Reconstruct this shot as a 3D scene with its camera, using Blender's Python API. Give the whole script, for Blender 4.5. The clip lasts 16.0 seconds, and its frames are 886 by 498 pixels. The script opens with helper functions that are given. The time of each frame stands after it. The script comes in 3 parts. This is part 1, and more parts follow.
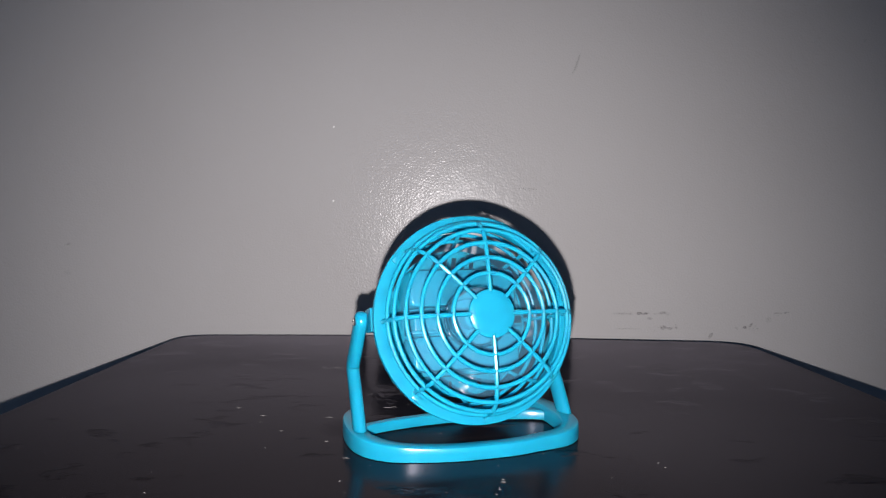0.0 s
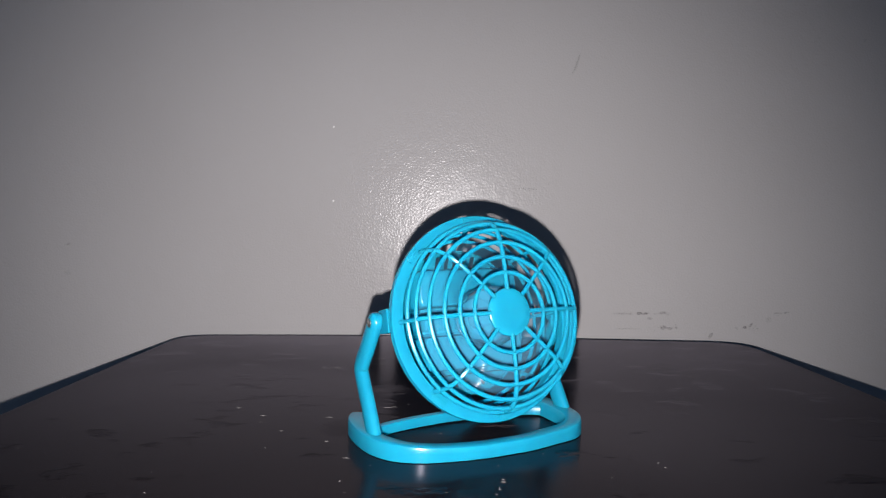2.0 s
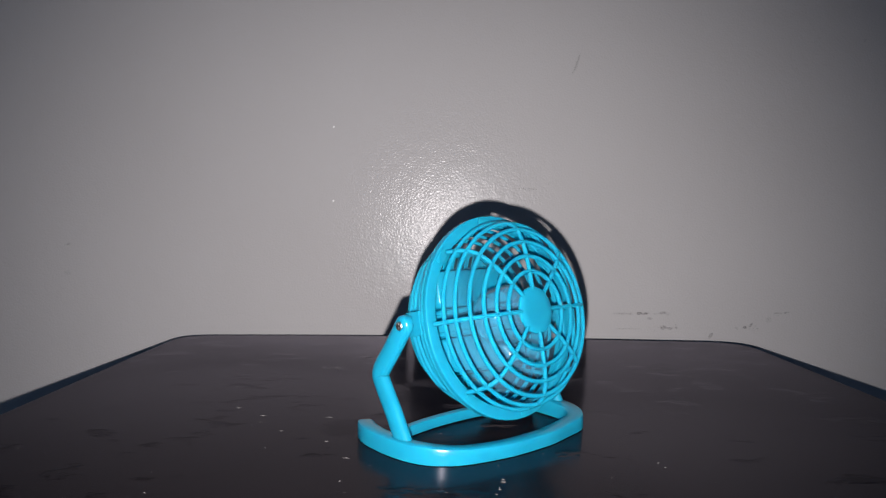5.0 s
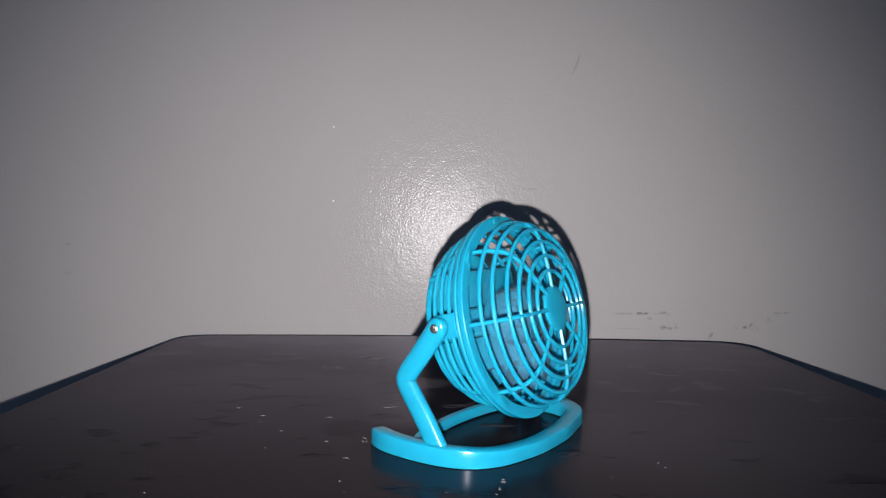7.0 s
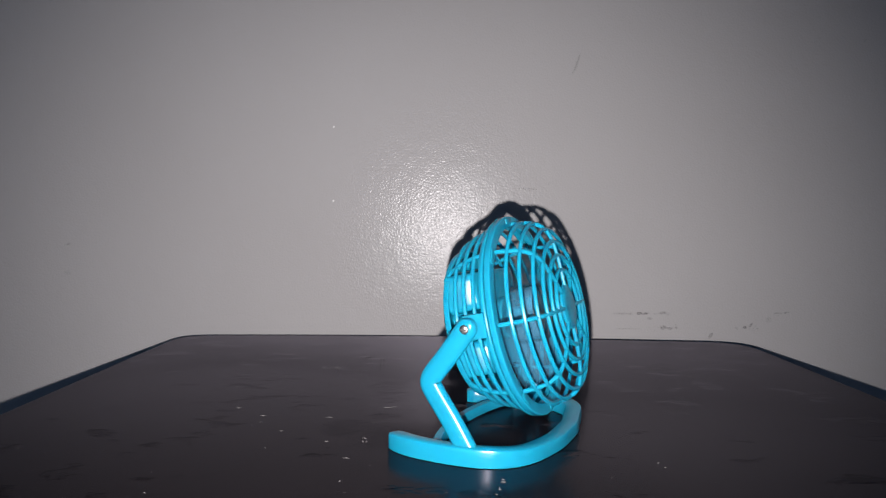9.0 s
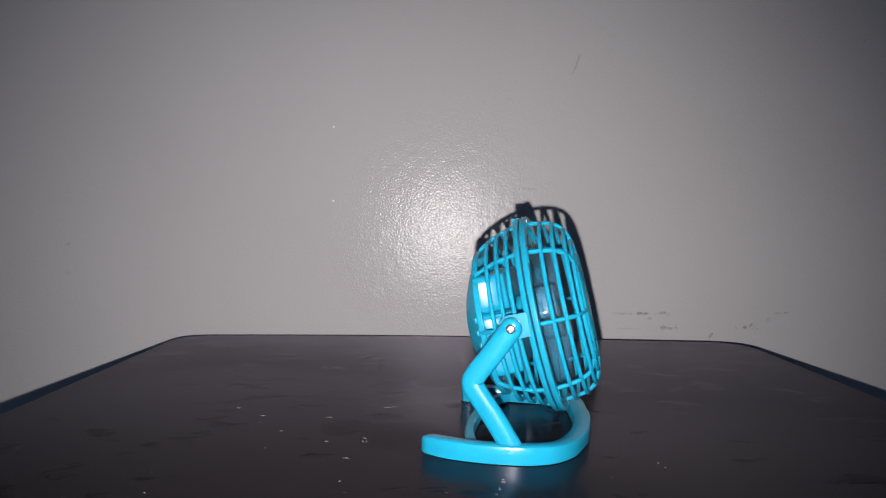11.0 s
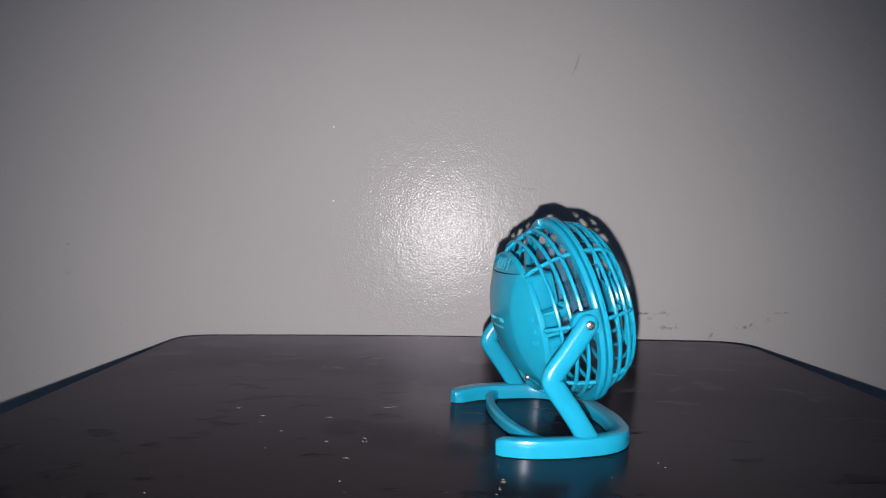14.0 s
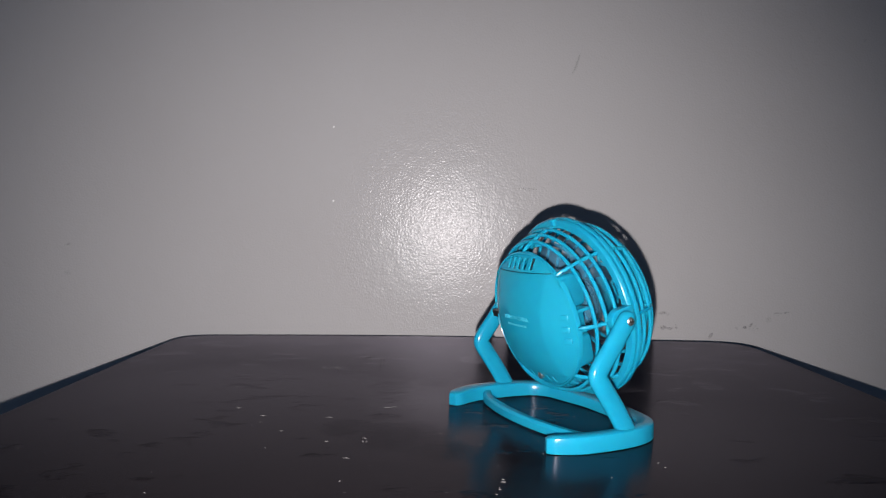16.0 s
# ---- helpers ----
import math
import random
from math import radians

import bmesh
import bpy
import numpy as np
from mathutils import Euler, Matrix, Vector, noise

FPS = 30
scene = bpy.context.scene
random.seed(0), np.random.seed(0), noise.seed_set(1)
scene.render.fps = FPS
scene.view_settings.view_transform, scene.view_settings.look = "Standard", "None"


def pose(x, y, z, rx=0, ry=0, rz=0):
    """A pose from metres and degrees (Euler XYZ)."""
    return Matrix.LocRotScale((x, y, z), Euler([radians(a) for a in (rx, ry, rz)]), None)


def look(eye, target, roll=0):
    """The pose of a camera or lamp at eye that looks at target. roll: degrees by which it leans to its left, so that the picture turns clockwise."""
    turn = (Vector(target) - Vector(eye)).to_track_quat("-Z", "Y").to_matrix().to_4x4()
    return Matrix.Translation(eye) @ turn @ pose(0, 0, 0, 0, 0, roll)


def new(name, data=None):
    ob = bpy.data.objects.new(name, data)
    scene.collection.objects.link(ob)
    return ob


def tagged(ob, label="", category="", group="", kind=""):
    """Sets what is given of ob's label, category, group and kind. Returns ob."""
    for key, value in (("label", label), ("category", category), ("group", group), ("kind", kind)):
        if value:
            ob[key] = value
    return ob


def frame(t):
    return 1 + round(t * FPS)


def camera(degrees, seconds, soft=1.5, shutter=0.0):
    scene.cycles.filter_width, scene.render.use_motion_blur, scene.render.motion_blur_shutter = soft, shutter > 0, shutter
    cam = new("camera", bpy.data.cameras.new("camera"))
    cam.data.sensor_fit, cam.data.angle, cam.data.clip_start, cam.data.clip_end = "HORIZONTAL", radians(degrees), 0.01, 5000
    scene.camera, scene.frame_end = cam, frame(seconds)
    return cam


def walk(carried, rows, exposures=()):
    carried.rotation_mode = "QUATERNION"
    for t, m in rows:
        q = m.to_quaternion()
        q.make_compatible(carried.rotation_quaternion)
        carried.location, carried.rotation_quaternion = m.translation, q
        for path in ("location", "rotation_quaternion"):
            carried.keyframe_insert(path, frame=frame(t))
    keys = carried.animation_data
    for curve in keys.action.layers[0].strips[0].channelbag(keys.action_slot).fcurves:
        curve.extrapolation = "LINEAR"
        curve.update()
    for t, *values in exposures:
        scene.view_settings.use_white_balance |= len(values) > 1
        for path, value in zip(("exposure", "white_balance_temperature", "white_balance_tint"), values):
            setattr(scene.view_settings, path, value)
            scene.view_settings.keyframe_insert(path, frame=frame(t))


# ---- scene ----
# The camera stands still on the table's side of the room, its lens 14 cm above the tabletop.
EYE_Z = 0.139
cam = camera(64.76, 16.0, soft=1.2, shutter=0.9)
AIM = pose(0, 0, EYE_Z, 90 - 2.234, 0, 0) @ pose(0, 0, 0, 0, 0, 0.261)
walk(cam, [(0.0, AIM), (16.0, AIM)])

# ---- light: the small white lamp under the lens, and an added blue fill behind it ----
world = bpy.data.worlds.new("dark_room")
world.use_nodes = True
world.node_tree.nodes["Background"].inputs[0].default_value = (0.35, 0.42, 0.55, 1)
world.node_tree.nodes["Background"].inputs[1].default_value = 0.02
scene.world = world
flash = bpy.data.lights.new("camera_flash", "SPOT")
flash.energy, flash.color, flash.shadow_soft_size = 26.0, (1.0, 0.947, 0.960), 0.0024
flash.spot_size, flash.spot_blend = radians(97), 1.0
new("camera_flash", flash).matrix_world = look((-0.004, 0.0, EYE_Z - 0.0215), (-0.045, 1.0, EYE_Z - 0.14))
# Unseen area lamp, added to lift the black shadows to dark blue.
blue_fill = bpy.data.lights.new("blue_fill_lamp", "AREA")
blue_fill.shape, blue_fill.size, blue_fill.size_y, blue_fill.energy, blue_fill.color = "RECTANGLE", 1.1, 1.0, 1.3, (0.36, 0.58, 1.0)
new("blue_fill_lamp", blue_fill).matrix_world = look((-0.55, -1.18, 0.65), (-0.35, 1.0, 0.5))
scene.view_settings.exposure = 0.0


# ---- materials ----
def material(name, colour, rough, metal=0.0):
    m = bpy.data.materials.new(name)
    m.use_nodes = True
    b = m.node_tree.nodes["Principled BSDF"]
    b.inputs["Base Color"].default_value = (*colour, 1)
    b.inputs["Roughness"].default_value = rough
    b.inputs["Metallic"].default_value = metal
    return m, m.node_tree, b


def node(tree, kind, **values):
    n = tree.nodes.new(kind)
    for key, value in values.items():
        n.inputs[key.replace("_", " ")].default_value = value
    return n


def coords(tree, scale=(1, 1, 1)):
    c = tree.nodes.new("ShaderNodeTexCoord")
    m = tree.nodes.new("ShaderNodeMapping")
    m.inputs["Scale"].default_value = scale
    tree.links.new(c.outputs["Object"], m.inputs["Vector"])
    return m.outputs["Vector"]


def noise_tex(tree, vector, scale, detail=3.0, rough=0.5):
    n = node(tree, "ShaderNodeTexNoise", Scale=scale, Detail=detail, Roughness=rough)
    tree.links.new(vector, n.inputs["Vector"])
    return n.outputs["Fac"]


def ramp(tree, fac, stops):
    r = tree.nodes.new("ShaderNodeValToRGB")
    e = r.color_ramp.elements
    e[0].position, e[0].color = stops[0][0], (*stops[0][1], 1)
    e[1].position, e[1].color = stops[-1][0], (*stops[-1][1], 1)
    for p, c in stops[1:-1]:
        e.new(p).color = (*c, 1)
    tree.links.new(fac, r.inputs["Fac"])
    return r.outputs["Color"]


def bump(tree, bsdf, height, strength, distance, before=None):
    n = node(tree, "ShaderNodeBump", Strength=strength, Distance=distance)
    tree.links.new(height, n.inputs["Height"])
    if before is not None:
        tree.links.new(before, n.inputs["Normal"])
    tree.links.new(n.outputs["Normal"], bsdf.inputs["Normal"])
    return n.outputs["Normal"]


def paint_material():
    m, t, b = material("eggshell_wall_paint", (0.5, 0.485, 0.475), 0.185)
    v = coords(t)
    c = ramp(t, noise_tex(t, v, 3.0, 5), [(0.3, (0.455, 0.440, 0.432)), (0.7, (0.485, 0.472, 0.464))])
    t.links.new(c, b.inputs["Base Color"])
    n1 = bump(t, b, noise_tex(t, v, 390, 2.0, 0.5), 0.215, 0.0015)
    bump(t, b, noise_tex(t, v, 60, 2.0, 0.5), 0.10, 0.004, n1)
    b.inputs["Specular IOR Level"].default_value = 0.135
    return m


def tabletop_material():
    """Dark laminate: a matt body under a thin gloss that strengthens at grazing angles."""
    m, t, b = material("dark_wood_laminate", (0.02, 0.016, 0.015), 0.6)
    grain = noise_tex(t, coords(t, (1, 3, 1)), 30, 6, 0.65)
    c = ramp(t, grain, [(0.25, (0.0042, 0.0033, 0.0037)), (0.55, (0.0060, 0.0047, 0.0053)), (0.8, (0.0084, 0.0067, 0.0074))])
    t.links.new(c, b.inputs["Base Color"])
    b.inputs["Specular IOR Level"].default_value = 0.0
    patch = noise_tex(t, coords(t, (1, 2, 1)), 9, 5, 0.65)
    rough = ramp(t, patch, [(0.3, (0.15, 0.15, 0.15)), (0.7, (0.23, 0.23, 0.23))])
    gloss = t.nodes.new("ShaderNodeBsdfGlossy")
    gloss.inputs["Color"].default_value = (0.93, 0.88, 1.0, 1)
    t.links.new(rough, gloss.inputs["Roughness"])
    normal = bump(t, b, grain, 0.05, 0.0005)
    # pressed dents and ridges: scattered small ones, and rippled patches
    fine = noise_tex(t, coords(t, (1, 1.6, 1)), 190, 4, 0.6)
    where = ramp(t, noise_tex(t, coords(t, (1, 1.5, 1)), 30, 3, 0.55), [(0.60, (0, 0, 0)), (0.70, (0.36, 0.36, 0.36))])
    mask = where
    for x, y, r in ((-0.028, 0.445, 0.045), (-0.004, 0.418, 0.03), (-0.062, 0.462, 0.028), (-0.042, 0.580, 0.022), (-0.005, 0.600, 0.028), (0.040, 0.705, 0.030), (-0.30, 0.40, 0.02)):
        away = node(t, "ShaderNodeVectorMath")
        away.operation = "DISTANCE"
        away.inputs[1].default_value = (x, y, 0.75)
        t.links.new(coords(t), away.inputs[0])
        near = node(t, "ShaderNodeMapRange")
        near.interpolation_type = "SMOOTHSTEP"
        for key, value in (("From Min", r), ("From Max", r * 0.2), ("To Min", 0.0), ("To Max", 0.42)):
            near.inputs[key].default_value = value
        t.links.new(away.outputs["Value"], near.inputs["Value"])
        most = node(t, "ShaderNodeMath")
        most.operation = "MAXIMUM"
        t.links.new(mask, most.inputs[0])
        t.links.new(near.outputs["Result"], most.inputs[1])
        mask = most.outputs[0]
    both = t.nodes.new("ShaderNodeMath")
    both.operation = "MULTIPLY"
    t.links.new(fine, both.inputs[0])
    t.links.new(mask, both.inputs[1])
    normal = bump(t, b, both.outputs[0], 0.85, 0.0040, normal)
    t.links.new(normal, gloss.inputs["Normal"])
    facing = t.nodes.new("ShaderNodeLayerWeight")
    facing.inputs["Blend"].default_value = 0.5
    steep = node(t, "ShaderNodeMath")
    steep.operation = "POWER"
    steep.inputs[1].default_value = 5.0
    t.links.new(facing.outputs["Facing"], steep.inputs[0])
    share = node(t, "ShaderNodeMath")
    share.operation = "MULTIPLY_ADD"
    share.inputs[1].default_value, share.inputs[2].default_value = 0.385, 0.003
    t.links.new(steep.outputs[0], share.inputs[0])
    mix = t.nodes.new("ShaderNodeMixShader")
    t.links.new(share.outputs[0], mix.inputs[0])
    t.links.new(b.outputs[0], mix.inputs[1])
    t.links.new(gloss.outputs[0], mix.inputs[2])
    t.links.new(mix.outputs[0], t.nodes["Material Output"].inputs["Surface"])
    return m


def plastic_material(name, colour, rough, gloss=0.5, depth=0.0):
    m, t, b = material(name, colour, rough)
    v = coords(t)
    lo, hi = tuple(x * 0.94 for x in colour), tuple(min(1, x * 1.05) for x in colour)
    t.links.new(ramp(t, noise_tex(t, v, 45, 4), [(0.3, lo), (0.7, hi)]), b.inputs["Base Color"])
    bump(t, b, noise_tex(t, v, 900, 2), 0.06, 0.0003)
    b.inputs["Specular IOR Level"].default_value = gloss
    if depth:
        b.inputs["Subsurface Weight"].default_value = 1.0
        b.inputs["Subsurface Radius"].default_value = (0.25, 0.9, 1.0)
        b.inputs["Subsurface Scale"].default_value = depth
    return m


def clear_material(name, haze):
    """Clear plastic with a faint blue haze and a sharp surface gloss."""
    m = bpy.data.materials.new(name)
    m.use_nodes = True
    t = m.node_tree
    b = t.nodes["Principled BSDF"]
    b.inputs["Base Color"].default_value = (0.11, 0.36, 0.55, 1)
    b.inputs["Specular IOR Level"].default_value = 0.0
    b.inputs["Roughness"].default_value = 0.5
    b.inputs["Alpha"].default_value = haze
    shine = node(t, "ShaderNodeBsdfGlossy", Roughness=0.09)
    rim = node(t, "ShaderNodeFresnel", IOR=1.14)
    mix = t.nodes.new("ShaderNodeMixShader")
    t.links.new(rim.outputs[0], mix.inputs[0])
    t.links.new(b.outputs[0], mix.inputs[1])
    t.links.new(shine.outputs[0], mix.inputs[2])
    t.links.new(mix.outputs[0], t.nodes["Material Output"].inputs["Surface"])
    return m


PAINT = paint_material()
TABLETOP = tabletop_material()
TURQUOISE = plastic_material("turquoise_plastic", (0.007, 0.226, 0.345), 0.24, 0.30, 0.006)
CLEAR = clear_material("clear_smoky_plastic", 0.13)
# Blades are clear too; their stronger painted haze stands for the spinning blur.
SPIN_HAZE = clear_material("spin_haze_plastic", 0.19)
STEEL = material("screw_steel", (0.55, 0.54, 0.53), 0.34, 1.0)[0]
# Darker steel colour that carries the shade inside the screw's cross.
SLOT_SHADE = material("slot_shade_steel", (0.16, 0.155, 0.15), 0.5, 1.0)[0]
BLACK = plastic_material("black_plastic", (0.006, 0.006, 0.007), 0.4)
PRINT = material("pale_print", (0.03, 0.32, 0.44), 0.35)[0]
DUST = material("pale_dust", (0.21, 0.20, 0.195), 0.8)[0]
SPECK = material("white_paint_speck", (0.8, 0.79, 0.77), 0.3)[0]
# Unseen floor, ceiling and walls: tints picked to bounce bluish light into shadows.
FLOORING = plastic_material("grey_floor", (0.42, 0.47, 0.54), 0.5)
CEILING = plastic_material("white_ceiling_paint", (0.83, 0.87, 0.92), 0.8)
BOUNCE_BLUE = plastic_material("bounce_blue_paint", (0.70, 0.82, 0.94), 0.6)


# ---- mesh helpers ----
def part(name, bm, mat, parent=None, label="", m=None, smooth=35):
    me = bpy.data.meshes.new(name)
    bmesh.ops.recalc_face_normals(bm, faces=bm.faces)
    bm.to_mesh(me)
    bm.free()
    me.materials.append(mat)
    if smooth:
        me.shade_smooth()
        me.set_sharp_from_angle(angle=radians(smooth))
    ob = new(name, me)
    ob.parent = parent
    if m is not None:
        ob.matrix_basis = m
    if label:
        tagged(ob, label)
    return ob


def catmull(pts, steps, closed=False):
    """A smooth line through the points."""
    pts = [Vector(p) for p in pts]
    n, out = len(pts), []
    for i in range(n if closed else n - 1):
        if closed:
            a, b, c, d = (pts[(i + k) % n] for k in (-1, 0, 1, 2))
        else:
            b, c = pts[i], pts[i + 1]
            a = pts[i - 1] if i else b * 2 - c
            d = pts[i + 2] if i + 2 < n else c * 2 - b
        for k in range(steps):
            u = k / steps
            out.append(0.5 * (2 * b + (c - a) * u + (2 * a - 5 * b + 4 * c - d) * u * u + (3 * b - a - 3 * c + d) * u ** 3))
    if not closed:
        out.append(pts[-1])
    return out


def loft(bm, rings, closed=False, caps=True):
    """Skin over rings of the same number of points."""
    vs = [[bm.verts.new(p) for p in r] for r in rings]
    n, k = len(vs), len(vs[0])
    for i in range(n if closed else n - 1):
        a, b = vs[i], vs[(i + 1) % n]
        for j in range(k):
            bm.faces.new((a[j], a[(j + 1) % k], b[(j + 1) % k], b[j]))
    if caps and not closed:
        bm.faces.new(vs[0])
        bm.faces.new(vs[-1][::-1])
    return bm


def wire(bm, path, radius, sides=8, closed=False, flat=1.0):
    """A round wire along a path."""
    path = [Vector(p) for p in path]
    n, rings, up = len(path), [], None
    for i, p in enumerate(path):
        if closed:
            tan = (path[(i + 1) % n] - path[i - 1]).normalized()
        else:
            tan = (path[min(i + 1, n - 1)] - path[max(i - 1, 0)]).normalized()
        if up is None:
            up = tan.orthogonal().normalized()
        up = (up - tan * up.dot(tan)).normalized()
        side = tan.cross(up)
        rings.append([p + radius * (math.cos(a) * up + flat * math.sin(a) * side)
                      for a in (2 * math.pi * j / sides for j in range(sides))])
    return loft(bm, rings, closed)


def lathe(bm, profile, n=72, closed=True):
    """Turns a profile of (radius, height) round z."""
    rings = [[Vector((r * math.cos(a), r * math.sin(a), s)) for r, s in profile]
             for a in (2 * math.pi * i / n for i in range(n))]
    vs = [[bm.verts.new(p) for p in r] for r in rings]
    k = len(profile)
    for i in range(n):
        a, b = vs[i], vs[(i + 1) % n]
        for j in range(k if closed else k - 1):
            bm.faces.new((a[j], a[(j + 1) % k], b[(j + 1) % k], b[j]))
    bmesh.ops.remove_doubles(bm, verts=bm.verts, dist=1e-6)
    return bm


def prism(bm, outline, z0, z1):
    lo = [bm.verts.new((x, y, z0)) for x, y in outline]
    hi = [bm.verts.new((x, y, z1)) for x, y in outline]
    n = len(lo)
    bm.faces.new(lo[::-1])
    bm.faces.new(hi)
    for i in range(n):
        bm.faces.new((lo[i], lo[(i + 1) % n], hi[(i + 1) % n], hi[i]))
    return bm


def box(bm, x0, x1, y0, y1, z0, z1, bevel=0.0):
    prism(bm, [(x0, y0), (x1, y0), (x1, y1), (x0, y1)], z0, z1)
    if bevel:
        bmesh.ops.bevel(bm, geom=bm.edges[:], offset=bevel, segments=2, affect="EDGES", profile=0.5)
    return bm


def moved(bm, m):
    bmesh.ops.transform(bm, matrix=m, verts=bm.verts)
    return bm


def rounded(corners, radius, steps=8):
    """A polygon with rounded corners, counter-clockwise."""
    out, n = [], len(corners)
    for i in range(n):
        p, a, b = (Vector(corners[k % n]) for k in (i, i - 1, i + 1))
        r = radius[i] if isinstance(radius, (list, tuple)) else radius
        ea, eb = (a - p).normalized(), (b - p).normalized()
        for k in range(steps + 1):
            u = k / steps
            out.append(tuple(p + ea * r * (1 - u) ** 2 + eb * r * u ** 2))
    return out


# ---- the room ----
def build_room():
    wall = part("wall_north", box(bmesh.new(), -1.34, 1.34, 0.0, 0.12, -0.75, 1.45), PAINT, m=pose(0, 0.890, 0, 0, 0, -0.4), smooth=0)
    tagged(wall, "grey-white painted wall with fine orange-peel texture and scuffs", "wall", kind="structure")
    # unseen closing walls, tinted blue to reflect fill light
    for name, s in (("wall_east", (1.20, 1.32, -1.1, 0.878)), ("wall_west", (-1.32, -1.20, -1.1, 0.878))):
        w = part(name, box(bmesh.new(), *s, -0.75, 1.45), BOUNCE_BLUE, smooth=0)
        tagged(w, "plain unseen side wall, pale blue to bounce light into the shadows", "wall", kind="structure")
    # the unseen wall behind the camera, its opening added for the blue fill lamp
    bm = bmesh.new()
    for x0, x1, z0, z1 in ((-1.32, -1.15, -0.75, 1.45), (0.05, 1.32, -0.75, 1.45), (-1.15, 0.05, -0.75, 0.1), (-1.15, 0.05, 1.2, 1.45)):
        box(bm, x0, x1, -1.24, -1.12, z0, z1)
    w = part("wall_south", bm, BOUNCE_BLUE, smooth=0)
    tagged(w, "plain unseen wall, pale blue for bounce, with an opening added for the fill lamp", "wall", kind="structure")
    f = part("floor", box(bmesh.new(), -1.34, 1.34, -1.26, 1.02, -0.85, -0.752), FLOORING, smooth=0)
    tagged(f, "plain grey floor under the table", "floor", kind="structure")
    c = part("ceiling", box(bmesh.new(), -1.34, 1.34, -1.26, 1.02, 1.452, 1.55), CEILING, smooth=0)
    tagged(c, "plain white painted ceiling", "ceiling", kind="structure")
    return wall


def build_table():
    table = tagged(new("table"), "black-brown wooden table with rounded corners, dusty and scratched, against the wall", "table")
    table.location = (0, 0, -0.75)
    corners = [(-0.319, -0.06), (0.352, -0.06), (0.352, 0.811), (-0.058, 0.8540), (-0.319, 0.8460)]
    outline = rounded(corners, [0.03, 0.03, 0.045, 0.14, 0.036], 10)
    rings = []
    for inset, z in ((0.0015, 0.716), (0.0, 0.718), (0.0, 0.7445), (0.0006, 0.7472), (0.0022, 0.7492), (0.0045, 0.75)):
        cx, cy = 0.0165, 0.38
        rings.append([Vector((x - inset * (1 if x > cx else -1), y - inset * (1 if y > cy else -1), z)) for x, y in outline])
    part("tabletop", loft(bmesh.new(), rings), TABLETOP, table)
    for sx in (-0.27, 0.30):
        for sy in (0.0, 0.75):
            part("leg", box(bmesh.new(), sx - 0.025, sx + 0.025, sy - 0.025, sy + 0.025, 0.0, 0.7155, 0.003), TABLETOP, table)
    return table


# ---- the fan ----
TILT = 77.0
HEAD = pose(-0.0003, -0.0120, 0.0783, TILT, 0, 0)
RIM = 0.0648
# the guard's outline: radius and distance before the rim
FRONT = [(0.0598, 0.0030), (0.0588, 0.0105), (0.0572, 0.0172), (0.0542, 0.0228), (0.0495, 0.0265), (0.0428, 0.0287), (0.0335, 0.0299), (0.0240, 0.0303), (0.0130, 0.0304)]
REAR = [(0.0600, -0.0030), (0.0590, -0.0085), (0.0570, -0.0160), (0.0540, -0.0235), (0.0505, -0.0300), (0.0475, -0.0332)]


def at_radius(profile, u):
    """The point at the share u of the outline's length."""
    ps = [Vector((r, 0, s)) for r, s in profile]
    seg = [(b - a).length for a, b in zip(ps, ps[1:])]
    d = u * sum(seg)
    for a, b, l in zip(ps, ps[1:], seg):
        if d <= l:
            return a.lerp(b, d / l)
        d -= l
    return ps[-1]


def ring(r, s, wire_radius, n=64):
    path = [Vector((r * math.cos(a), r * math.sin(a), s)) for a in (2 * math.pi * i / n for i in range(n))]
    rings = []
    for i, p in enumerate(path):
        out = Vector((p.x, p.y, 0)).normalized()
        rings.append([p + wire_radius * (math.cos(a) * out + math.sin(a) * Vector((0, 0, 1))) for a in (2 * math.pi * j / 8 for j in range(8))])
    return loft(bmesh.new(), rings, True)


def spoke(profile, angle, wire_radius):
    smooth = catmull([Vector((r, 0, s)) for r, s in profile], 3)
    return moved(wire(bmesh.new(), smooth, wire_radius, 8), Matrix.Rotation(angle, 4, "Z"))


